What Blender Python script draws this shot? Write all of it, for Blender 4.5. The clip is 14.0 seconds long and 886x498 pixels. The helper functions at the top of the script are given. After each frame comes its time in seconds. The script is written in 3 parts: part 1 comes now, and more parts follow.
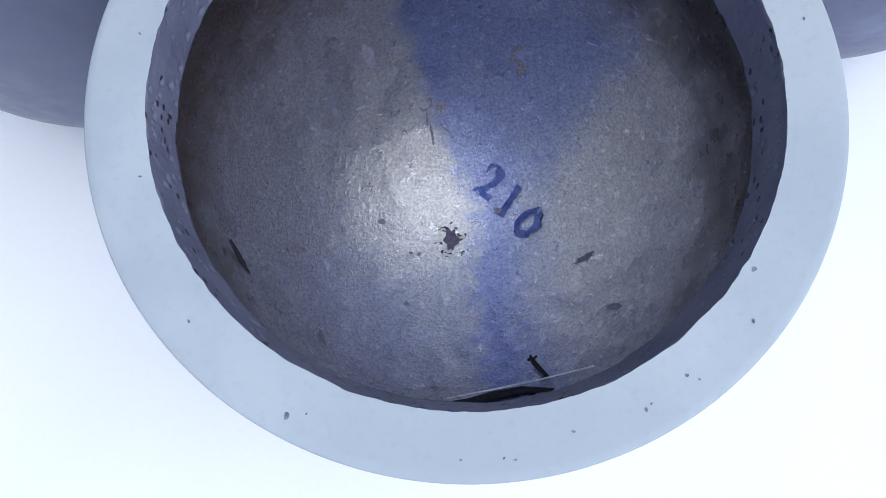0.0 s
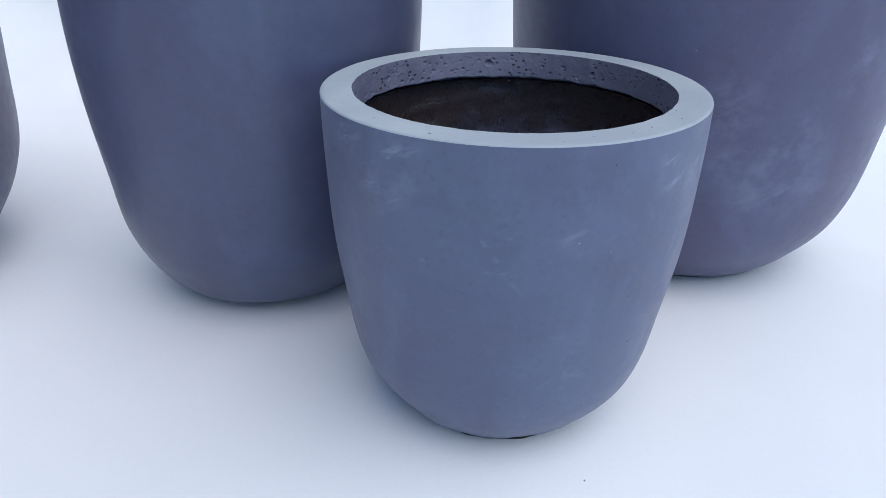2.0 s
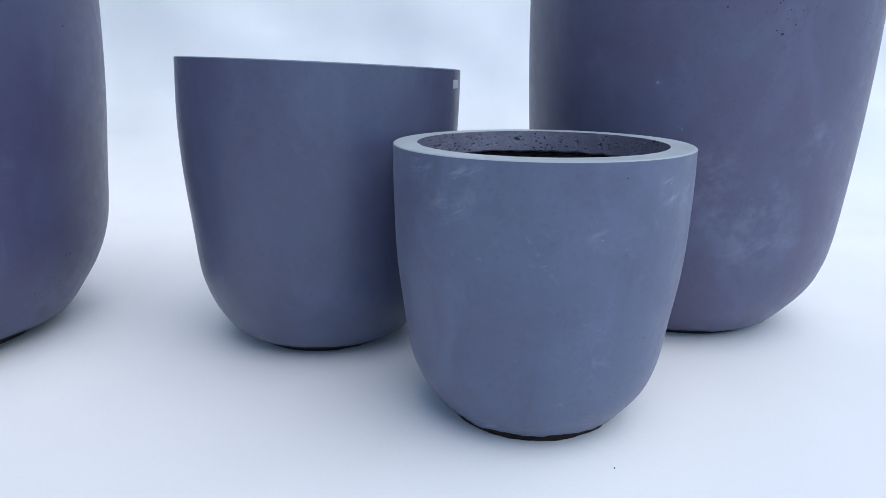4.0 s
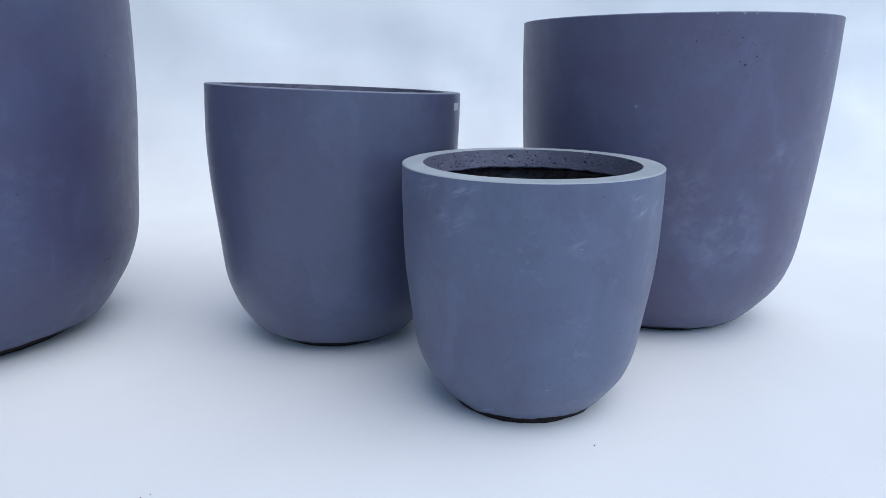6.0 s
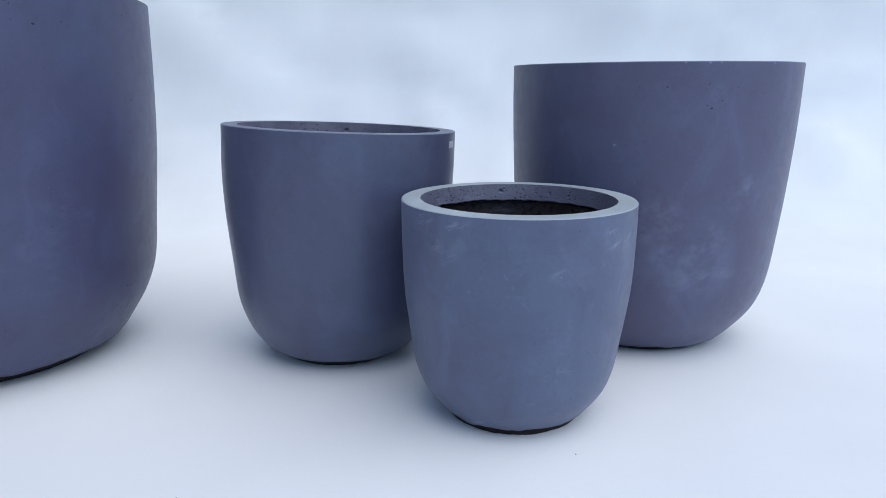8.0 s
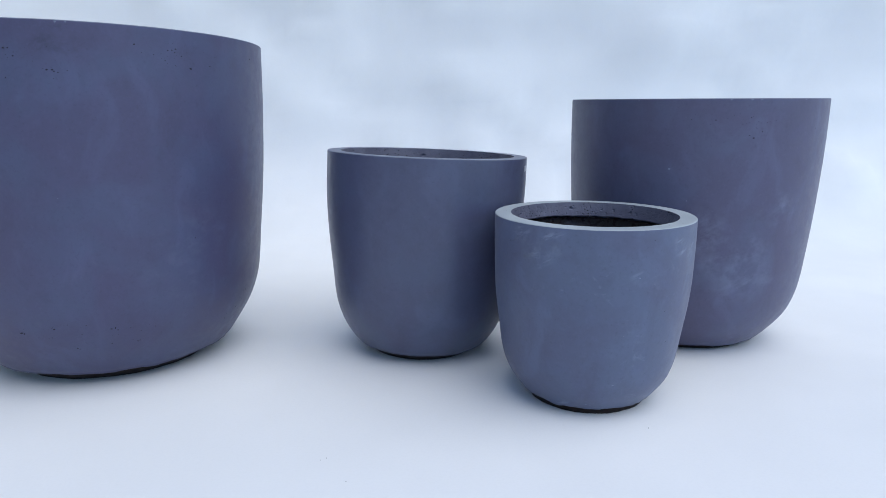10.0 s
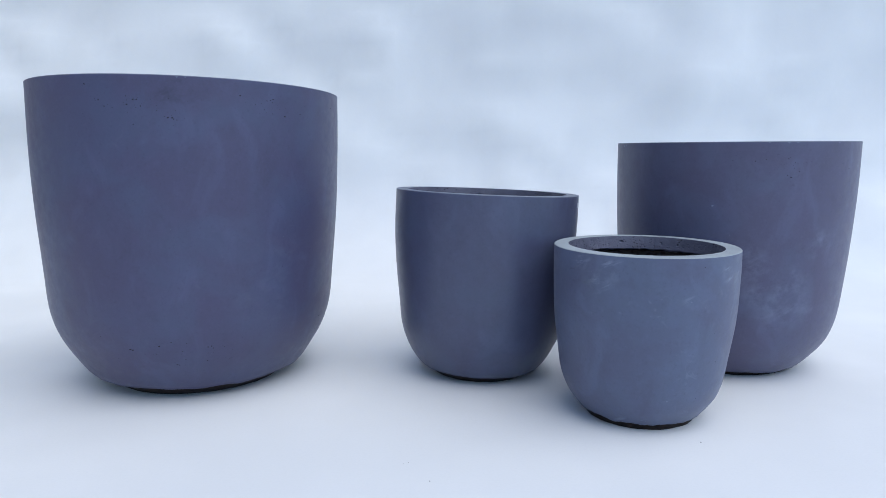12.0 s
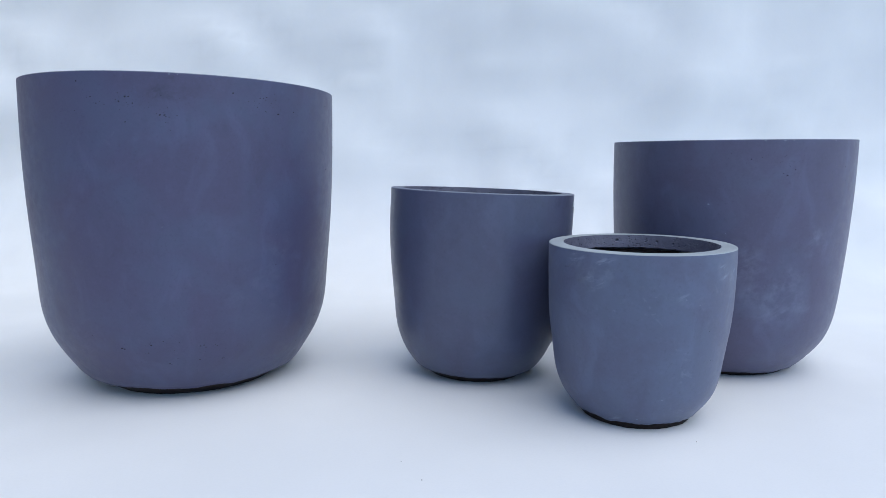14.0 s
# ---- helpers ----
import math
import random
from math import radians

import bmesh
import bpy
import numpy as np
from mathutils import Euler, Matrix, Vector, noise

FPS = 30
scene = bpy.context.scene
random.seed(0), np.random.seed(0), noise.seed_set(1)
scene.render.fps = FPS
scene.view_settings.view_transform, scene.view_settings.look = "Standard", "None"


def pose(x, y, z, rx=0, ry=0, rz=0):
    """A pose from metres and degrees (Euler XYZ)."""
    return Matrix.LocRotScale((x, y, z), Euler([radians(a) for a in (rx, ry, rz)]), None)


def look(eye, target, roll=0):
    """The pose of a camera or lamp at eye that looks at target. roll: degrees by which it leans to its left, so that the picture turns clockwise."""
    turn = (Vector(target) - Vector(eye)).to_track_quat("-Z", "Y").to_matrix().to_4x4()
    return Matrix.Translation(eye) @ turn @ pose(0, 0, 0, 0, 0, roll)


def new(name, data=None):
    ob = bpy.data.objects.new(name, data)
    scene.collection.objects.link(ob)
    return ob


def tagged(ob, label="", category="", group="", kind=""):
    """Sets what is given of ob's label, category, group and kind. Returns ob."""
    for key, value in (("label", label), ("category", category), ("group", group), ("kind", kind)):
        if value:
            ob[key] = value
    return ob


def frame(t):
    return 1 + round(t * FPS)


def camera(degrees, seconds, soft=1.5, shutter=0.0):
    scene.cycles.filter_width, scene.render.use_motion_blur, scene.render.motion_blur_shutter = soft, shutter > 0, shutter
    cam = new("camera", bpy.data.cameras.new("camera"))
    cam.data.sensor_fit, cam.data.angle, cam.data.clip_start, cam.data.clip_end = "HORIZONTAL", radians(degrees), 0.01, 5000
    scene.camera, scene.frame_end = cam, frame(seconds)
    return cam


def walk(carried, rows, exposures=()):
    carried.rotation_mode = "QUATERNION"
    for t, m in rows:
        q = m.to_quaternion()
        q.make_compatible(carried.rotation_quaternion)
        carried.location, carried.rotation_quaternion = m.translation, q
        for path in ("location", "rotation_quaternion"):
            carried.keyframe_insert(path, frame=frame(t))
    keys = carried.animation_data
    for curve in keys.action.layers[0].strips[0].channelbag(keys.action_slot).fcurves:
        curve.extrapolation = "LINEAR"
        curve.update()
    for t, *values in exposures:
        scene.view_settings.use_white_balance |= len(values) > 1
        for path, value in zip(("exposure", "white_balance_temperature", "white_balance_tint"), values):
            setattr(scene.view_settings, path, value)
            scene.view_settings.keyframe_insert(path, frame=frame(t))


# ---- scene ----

# camera and path: seconds, place, turn in degrees
cam = camera(68.22, 14.0, soft=0.6)
ROWS = [
    (0.0, -0.0073, -0.1273, 0.5239, 13.47, 0.02, 0.69),
    (0.5, -0.0030, -0.2223, 0.5465, 24.73, -0.28, 0.53),
    (1.0, -0.0190, -0.3324, 0.5064, 39.93, -0.42, 0.26),
    (1.5, -0.0356, -0.4414, 0.4459, 54.89, -0.39, 0.08),
    (2.0, -0.0535, -0.5227, 0.4079, 62.85, -0.29, 0.15),
    (2.5, -0.0631, -0.6005, 0.3850, 69.19, -0.14, 0.06),
    (3.0, -0.0571, -0.6407, 0.3750, 74.53, -0.19, -0.00),
    (3.5, -0.0740, -0.6564, 0.3509, 75.64, -0.27, -0.21),
    (4.0, -0.0991, -0.6757, 0.3490, 75.53, -0.28, 0.03),
    (6.5, -0.1037, -0.7864, 0.3894, 75.52, -0.22, -0.11),
    (7.0, -0.0837, -0.8030, 0.3963, 76.27, -0.22, -0.12),
    (7.5, -0.0840, -0.8154, 0.4050, 76.96, -0.13, -0.34),
    (8.0, -0.0987, -0.8415, 0.4102, 77.22, -0.12, -0.15),
    (10.5, -0.2599, -1.0371, 0.4265, 80.00, -0.13, 0.58),
    (11.0, -0.2843, -1.0698, 0.4245, 81.14, -0.07, 2.19),
    (11.5, -0.2873, -1.0973, 0.4213, 81.92, -0.05, 2.62),
    (12.0, -0.2921, -1.1092, 0.4178, 82.86, -0.09, 2.45),
    (12.5, -0.2814, -1.1078, 0.4128, 83.35, -0.07, 2.58),
    (13.0, -0.2782, -1.1005, 0.4159, 83.00, -0.10, 2.40),
    (13.5, -0.2842, -1.1000, 0.4192, 82.67, -0.18, 2.23),
    (14.0, -0.2814, -1.1033, 0.4070, 83.23, -0.08, 2.49),
]
EXPOSURES = [(0.0, 0.72, 6200, 6.0), (0.3, 0.38, 6430, 7), (0.5, 0.17, 6500, 7), (1.0, 0.16, 6400, 6.5), (1.5, 0.34, 6300, 5.7), (2.0, 0.31, 6300, 6),
             (3.5, 0.31, 6280, 4.9), (6.5, 0.20, 6270, 4.6), (14.0, 0.18, 6260, 4.6)]
walk(cam, [(t, pose(*p)) for t, *p in ROWS], EXPOSURES)

# ---- daylight: open shade under a bright, hazy sky ----
SUN_ELEVATION, SUN_AZIMUTH = 62.0, 130.0
world = bpy.data.worlds.new("sky")
scene.world = world
world.use_nodes = True
wn = world.node_tree.nodes
sky = wn.new("ShaderNodeTexSky")
sky.sky_type, sky.sun_disc = "NISHITA", False
sky.sun_elevation, sky.sun_rotation = radians(SUN_ELEVATION), radians(SUN_AZIMUTH)
sky.air_density, sky.dust_density, sky.ozone_density = 1.0, 0.3, 5.0
wn["Background"].inputs["Strength"].default_value = 0.15
world.node_tree.links.new(sky.outputs[0], wn["Background"].inputs["Color"])
sun_data = bpy.data.lights.new("sun", "SUN")
sun_data.energy, sun_data.angle, sun_data.color = 1.85, radians(70), (1.0, 0.91, 0.79)
sun = new("sun", sun_data)
e, a = radians(SUN_ELEVATION), radians(SUN_AZIMUTH)
sun.matrix_world = look((3 * math.cos(e) * math.sin(a), 3 * math.cos(e) * math.cos(a), 3 * math.sin(e)), (0, 0, 0))


# ---- materials ----
class Nodes:
    """A short way to write node materials."""

    def __init__(self, name):
        self.m = bpy.data.materials.new(name)
        self.m.use_nodes = True
        self.t = self.m.node_tree
        self.b = self.t.nodes["Principled BSDF"]
        self.obj = self.t.nodes.new("ShaderNodeTexCoord").outputs["Object"]

    def put(self, socket, v):
        if isinstance(v, bpy.types.NodeSocket):
            self.t.links.new(v, socket)
        else:
            socket.default_value = v

    def stretch(self, sx, sy, sz, v=None):
        n = self.t.nodes.new("ShaderNodeMapping")
        self.put(n.inputs["Vector"], v or self.obj)
        n.inputs["Scale"].default_value = (sx, sy, sz)
        return n.outputs[0]

    def turned(self, degrees):
        n = self.t.nodes.new("ShaderNodeMapping")
        self.put(n.inputs["Vector"], self.obj)
        n.inputs["Rotation"].default_value = (0, radians(degrees), 0)
        return n.outputs[0]

    def noise(self, scale, detail=4.0, rough=0.55, v=None, distort=0.0):
        n = self.t.nodes.new("ShaderNodeTexNoise")
        self.put(n.inputs["Vector"], v or self.obj)
        n.inputs["Scale"].default_value, n.inputs["Detail"].default_value = scale, detail
        n.inputs["Roughness"].default_value, n.inputs["Distortion"].default_value = rough, distort
        return n.outputs["Fac"]

    def cells(self, scale, v=None, randomness=1.0):
        n = self.t.nodes.new("ShaderNodeTexVoronoi")
        self.put(n.inputs["Vector"], v or self.obj)
        n.inputs["Scale"].default_value, n.inputs["Randomness"].default_value = scale, randomness
        return n.outputs["Distance"]

    def near(self, place):
        n = self.t.nodes.new("ShaderNodeVectorMath")
        n.operation = "DISTANCE"
        self.put(n.inputs[0], self.obj)
        n.inputs[1].default_value = place
        return n.outputs["Value"]

    def ramp(self, fac, lo, hi, a=0.0, b=1.0):
        n = self.t.nodes.new("ShaderNodeMapRange")
        n.interpolation_type = "SMOOTHSTEP"
        self.put(n.inputs["Value"], fac)
        for k, v in (("From Min", lo), ("From Max", hi), ("To Min", a), ("To Max", b)):
            n.inputs[k].default_value = v
        return n.outputs[0]

    def math(self, op, x, y=0.0):
        n = self.t.nodes.new("ShaderNodeMath")
        n.operation = op
        self.put(n.inputs[0], x), self.put(n.inputs[1], y)
        return n.outputs[0]

    def mix(self, fac, x, y):
        n = self.t.nodes.new("ShaderNodeMix")
        n.data_type = "RGBA"
        self.put(n.inputs["Factor"], fac)
        for s, v in ((n.inputs[6], x), (n.inputs[7], y)):
            self.put(s, (*v, 1) if isinstance(v, tuple) and len(v) == 3 else v)
        return n.outputs[2]

    def bump(self, height, strength, distance, under=None):
        n = self.t.nodes.new("ShaderNodeBump")
        self.put(n.inputs["Height"], height)
        n.inputs["Strength"].default_value, n.inputs["Distance"].default_value = strength, distance
        if under:
            self.t.links.new(under, n.inputs["Normal"])
        return n.outputs[0]

    def done(self, color, rough, normal=None, specular=0.5, sheen=0.0):
        self.put(self.b.inputs["Base Color"], (*color, 1) if isinstance(color, tuple) else color)
        self.put(self.b.inputs["Roughness"], rough)
        self.b.inputs["Specular IOR Level"].default_value = specular
        self.b.inputs["Sheen Weight"].default_value, self.b.inputs["Sheen Roughness"].default_value = sheen, 0.4
        if normal:
            self.t.links.new(normal, self.b.inputs["Normal"])
        return self.m


def cast_surface(name, base, cloud, scuff, scuff_amount, marks=(), smudges=(), rubbed=0.3, stroke=1.0, dull=0.42, holes=0.8):
    """Smooth pigmented cast cement: cloudy tone, pale rubbed scuffs, tiny air holes."""
    n = Nodes(name)
    broad = n.noise(8.5, 5.0, 0.55, None, 0.6)
    fine = n.noise(55.0, 6.0, 0.6)
    grain = n.noise(900.0, 2.0)
    c = n.mix(n.ramp(broad, 0.36, 0.66), base, cloud)
    veil = n.noise(16.0, 6.0, 0.6, n.stretch(1.0, 1.0, 0.55), 0.8)
    c = n.mix(n.ramp(veil, 0.50, 0.72, 0.0, 0.35), c, tuple(1.45 * x for x in cloud))
    c = n.mix(n.ramp(veil, 0.28, 0.46, 0.35, 0.0), c, tuple(0.72 * x for x in base))
    c = n.mix(n.ramp(fine, 0.35, 0.75, 0.0, 0.30), c, tuple(min(1, 1.35 * x) for x in base))
    speck = n.noise(210.0, 5.0, 0.65)
    c = n.mix(n.ramp(speck, 0.54, 0.70, 0.0, 0.30), c, tuple(1.4 * x for x in base))
    c = n.mix(n.ramp(speck, 0.30, 0.45, 0.30, 0.0), c, tuple(0.66 * x for x in base))
    rub = n.math("MULTIPLY", n.ramp(n.noise(9.0, 2.0), 0.52, 0.72), n.ramp(n.noise(48.0, 8.0, 0.7, distort=1.5), 0.54, 0.72))
    c = n.mix(n.math("MULTIPLY", rub, scuff_amount), c, scuff)
    streaks = n.math("ADD", n.ramp(n.noise(95.0, 6.0, 0.62, n.stretch(0.16, 0.3, 1.0, n.turned(28))), 0.52, 0.68, 0.0, stroke), n.ramp(n.noise(30.0, 6.0, 0.65), 0.42, 0.72, 0.0, 1.2 - 0.6 * stroke))
    for places, tone, strength in ((marks, scuff, rubbed), (smudges, tuple(0.5 * x for x in base), 0.75)):
        spots = None
        for place in places:
            d = n.ramp(n.near(place[:3]), 0.1 * place[3], 1.5 * place[3], 1.0, 0.0)
            spots = d if spots is None else n.math("MAXIMUM", spots, d)
        if spots is not None:
            c = n.mix(n.math("MULTIPLY", n.math("MULTIPLY", spots, streaks), strength), c, tone)
    dots = n.ramp(n.cells(150.0), 0.035, 0.06, 1.0, 0.0)
    dots = n.math("MULTIPLY", dots, n.ramp(n.noise(14.0, 2.0), 0.66, 0.72))
    # air holes are flat dots, their shade put into the colour
    c = n.mix(n.math("MULTIPLY", dots, holes), c, (0.02, 0.02, 0.028))
    nb = n.bump(fine, 0.06, 0.002)
    if dull > 0.4:
        nb = n.bump(grain, 0.10, 0.0004, nb)
    return n.done(c, n.ramp(fine, 0.3, 0.7, dull, dull + 0.12), nb, 0.5, sheen=0.08)



def on(radius, deg, z, size):
    """A place on a planter's outside, from its axis, with the size of the mark there."""
    return radius * math.cos(radians(deg)), radius * math.sin(radians(deg)), z, size


LARGE_MARKS = [on(0.225, -117.9, 0.354, 0.008), on(0.20, -84.4, 0.174, 0.05), on(0.21, -102, 0.243, 0.045), on(0.215, -70, 0.288, 0.035),
               on(0.20, -95.7, 0.195, 0.04), on(0.205, -82.4, 0.21, 0.04), on(0.195, -89, 0.153, 0.035), on(0.215, -110.4, 0.301, 0.018), on(0.20, -71.8, 0.164, 0.03)]
SMALL_MARKS = [on(0.143, -134, 0.251, 0.020), on(0.143, -128.3, 0.25, 0.016), on(0.145, -124, 0.267, 0.020), on(0.143, -49.8, 0.25, 0.008), on(0.143, -45.2, 0.252, 0.009),
               on(0.143, -40.9, 0.252, 0.010), on(0.142, -132, 0.238, 0.012), on(0.147, -144, 0.272, 0.018), on(0.142, -95.5, 0.242, 0.007), on(0.14, -77.2, 0.223, 0.012),
               on(0.138, -68, 0.211, 0.015), on(0.13, -83.2, 0.14, 0.01), on(0.10, -101, 0.024, 0.012), on(0.10, -119, 0.021, 0.012), on(0.115, -86, 0.065, 0.014), on(0.145, -36, 0.256, 0.010)]
SMALL_MARKS += [on(0.146, -52, 0.262, 0.013), on(0.146, -47, 0.257, 0.012), on(0.147, -123, 0.268, 0.014), on(0.146, -32, 0.252, 0.012), on(0.135, -58, 0.185, 0.014)]
SMALL_SMUDGES = [on(0.144, -148, 0.256, 0.020), on(0.142, -138, 0.246, 0.014), on(0.142, -100.6, 0.249, 0.008), on(0.142, -94.8, 0.25, 0.008), on(0.142, -116, 0.249, 0.009),
                 on(0.145, -41, 0.262, 0.012)]
MEDIUM_SMUDGES = [on(0.183, d, 0.351 + dz, r) for d, dz, r in ((-43, -.001, .005), (-39, .001, .007), (-35, 0, .008), (-31, .001, .007), (-27, 0, .005))]
LARGEST_MARKS = [on(0.262, -45, 0.202, 0.05), on(0.26, -37.9, 0.177, 0.035), on(0.265, -36, 0.246, 0.06), on(0.25, -110, 0.13, 0.05)]
LARGEST_SMUDGES = [on(0.28, -75.5, 0.530, 0.018), on(0.28, -66.5, 0.534, 0.016), on(0.28, -71, 0.534, 0.018), on(0.28, -70.2, 0.557, 0.012)]
slate_blue = cast_surface("slate_cement", (0.082, 0.078, 0.142), (0.088, 0.096, 0.168), (0.27, 0.30, 0.42), 0.12, LARGE_MARKS, (), 0.34, 0.3)
slate_violet = cast_surface("violet_slate_cement", (0.060, 0.057, 0.117), (0.062, 0.071, 0.138), (0.20, 0.22, 0.32), 0.08, LARGEST_MARKS, LARGEST_SMUDGES, 0.14, 0.4)
slate_pale = cast_surface("pale_slate_cement", (0.086, 0.097, 0.166), (0.093, 0.115, 0.189), (0.40, 0.45, 0.56), 0.14, SMALL_MARKS, SMALL_SMUDGES, 0.40)
slate_dark = cast_surface("dark_slate_cement", (0.066, 0.071, 0.128), (0.069, 0.083, 0.144), (0.2, 0.22, 0.3), 0.03, (), MEDIUM_SMUDGES, dull=0.33, holes=0.0)


def sanded_rim(name, dull, bright):
    n = Nodes(name)
    c = n.mix(n.ramp(n.noise(18.0, 4.0), 0.35, 0.7), dull, bright)
    c = n.mix(n.ramp(n.noise(260.0, 3.0), 0.5, 0.8, 0.0, 0.25), c, tuple(0.72 * x for x in dull))
    return n.done(c, 0.6, n.bump(n.noise(700.0, 3.0), 0.15, 0.0005), 0.4)


def lip_surface():
    n = Nodes("pitted_cement")
    c = n.mix(n.ramp(n.noise(30.0, 5.0), 0.35, 0.7), (0.115, 0.115, 0.166), (0.152, 0.151, 0.208))
    warped = n.stretch(0.75, 0.75, 1.2)
    dots = n.ramp(n.cells(190.0, warped), 0.17, 0.24, 1.0, 0.0)
    dots = n.math("MULTIPLY", dots, n.ramp(n.noise(45.0, 2.0), 0.46, 0.54))
    # near-black dots paint the shade inside the pits
    c = n.mix(dots, c, (0.022, 0.021, 0.030))
    nb = n.bump(dots, 0.9, -0.0012)
    return n.done(c, 0.6, n.bump(n.noise(330.0, 5.0, 0.6), 0.35, 0.0015, nb), 0.35)


def resin_surface(sky_painted):
    """Rough hand-laid fibre and resin inside: dark brown, knobbly, with a hard gloss; one bowl has a swath of blue sky
    reflection painted in.
    """
    n = Nodes("painted_sky_resin" if sky_painted else "rough_resin")
    lumps = n.noise(95.0, 3.0, 0.5)
    grit = n.noise(430.0, 4.0, 0.65)
    c = n.mix(n.ramp(n.noise(11.0, 5.0), 0.3, 0.7), (0.034, 0.024, 0.022), (0.052, 0.038, 0.036))
    c = n.mix(n.ramp(grit, 0.52, 0.66, 0.0, 0.6), c, (0.016, 0.012, 0.012))
    shine = (0.92, 0.94, 1.0)
    axes = n.t.nodes.new("ShaderNodeSeparateXYZ")
    n.put(axes.inputs[0], n.obj)
    # gloss fades out up the wall to imitate the shade under the lip
    gloss_fade = n.ramp(n.math("ADD", axes.outputs[2], n.ramp(n.noise(30.0, 4.0), 0.2, 0.8, -0.02, 0.02)), 0.13, 0.25, 1.0, 0.0)
    if sky_painted:
        # blue sky reflection painted as a swath into base colour and gloss tint
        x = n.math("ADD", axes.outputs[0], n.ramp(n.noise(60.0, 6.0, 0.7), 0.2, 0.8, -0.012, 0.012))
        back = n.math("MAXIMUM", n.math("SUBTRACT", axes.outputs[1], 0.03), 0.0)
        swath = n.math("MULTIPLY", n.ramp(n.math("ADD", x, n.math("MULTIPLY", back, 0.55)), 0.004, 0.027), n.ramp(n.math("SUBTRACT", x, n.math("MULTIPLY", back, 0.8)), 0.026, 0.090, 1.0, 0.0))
        swath = n.math("MULTIPLY", n.math("MULTIPLY", swath, gloss_fade), n.ramp(n.noise(26.0, 4.0), 0.2, 0.5, 0.65, 1.0))
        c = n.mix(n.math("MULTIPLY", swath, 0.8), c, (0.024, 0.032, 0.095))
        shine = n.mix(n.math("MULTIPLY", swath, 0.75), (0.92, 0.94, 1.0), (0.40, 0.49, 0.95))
    brush = n.noise(150.0, 4.0, 0.6, n.stretch(1.0, 0.35, 1.0))
    nb = n.bump(lumps, 0.22, 0.0028)
    nb = n.bump(brush, 0.35, 0.0014, nb)
    nb = n.bump(grit, 0.9, 0.0009, nb)
    n.b.inputs["IOR"].default_value = 6.5
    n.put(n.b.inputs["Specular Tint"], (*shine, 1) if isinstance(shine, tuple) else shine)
    m = n.done(c, n.ramp(lumps, 0.3, 0.7, 0.25, 0.35), nb, 0.5)
    n.put(n.b.inputs["Specular IOR Level"], n.math("MULTIPLY", n.ramp(gloss_fade, 0.0, 1.0, 0.03, 0.55), n.ramp(n.noise(480.0, 4.0, 0.7), 0.38, 0.60, 0.72, 1.1)))
    return m


def plain(name, color, rough, scale=80.0, depth=0.25, specular=0.4):
    n = Nodes(name)
    f = n.noise(scale, 4.0)
    c = n.mix(n.ramp(f, 0.3, 0.7), tuple(x * (1 - depth) for x in color), tuple(min(1, x * (1 + depth)) for x in color))
    return n.done(c, rough, n.bump(f, 0.1, 0.0008), specular)


def paper_surface():
    n = Nodes("white_backdrop")
    c = n.mix(n.ramp(n.noise(2.2, 3.0, 0.5), 0.35, 0.7), (0.806, 0.812, 0.826), (0.856, 0.860, 0.872))
    c = n.mix(n.ramp(n.noise(240.0, 2.0), 0.4, 0.7, 0.0, 0.08), c, (0.68, 0.69, 0.71))
    return n.done(c, 0.75, n.bump(n.noise(14.0, 3.0), 0.08, 0.01), 0.25)


pale_rim = sanded_rim("sanded_cement", (0.345, 0.378, 0.412), (0.40, 0.437, 0.462))
slate_rim = sanded_rim("slate_rim", (0.15, 0.165, 0.225), (0.19, 0.21, 0.27))
lip_mat, resin_mat, sky_swath_resin, paper_mat = lip_surface(), resin_surface(False), resin_surface(True), paper_surface()
# dark brown foot; its near-black colour also holds the contact shade
foot_mat = plain("raw_underside", (0.018, 0.010, 0.009), 0.85, 90.0, 0.6)
pit_mat = plain("air_hole", (0.022, 0.022, 0.032), 0.9, 600.0)


def worn_ink():
    """Marker ink rubbed thin, so that the shiny resin shows through it."""
    n = Nodes("blue_marker_ink")
    c = n.mix(n.ramp(n.noise(130.0, 5.0, 0.6), 0.35, 0.65), (0.035, 0.075, 0.30), (0.13, 0.17, 0.42))
    c = n.mix(n.ramp(n.noise(700.0, 4.0), 0.5, 0.7, 0.0, 0.6), c, (0.25, 0.27, 0.45))
    n.b.inputs["Metallic"].default_value = 0.6
    return n.done(c, 0.42, n.bump(n.noise(420.0, 4.0), 0.4, 0.001), 0.5)


ink_mat = worn_ink()
litter_shade_mat = plain("dark_litter_and_shade", (0.018, 0.015, 0.018), 0.8, 400.0)
wire_mat = plain("pale_straw", (0.88, 0.85, 0.80), 0.35, 400.0, 0.1)
hole_mat = plain("drain_hole_dark", (0.12, 0.11, 0.18), 0.8, 300.0)
tag_mat = plain("white_sticker", (0.45, 0.47, 0.54), 0.5, 60.0, 0.05)
yard_mat = plain("grey_concrete_yard", (0.30, 0.30, 0.30), 0.85, 3.0)


# ---- mesh helpers ----
def part(name, bm, material, parent=None, label="", smooth=True):
    me = bpy.data.meshes.new(name)
    bm.to_mesh(me)
    bm.free()
    me.materials.append(material)
    if smooth:
        me.polygons.foreach_set("use_smooth", [True] * len(me.polygons))
    ob = new(name, me)
    ob.parent = parent
    return tagged(ob, label)


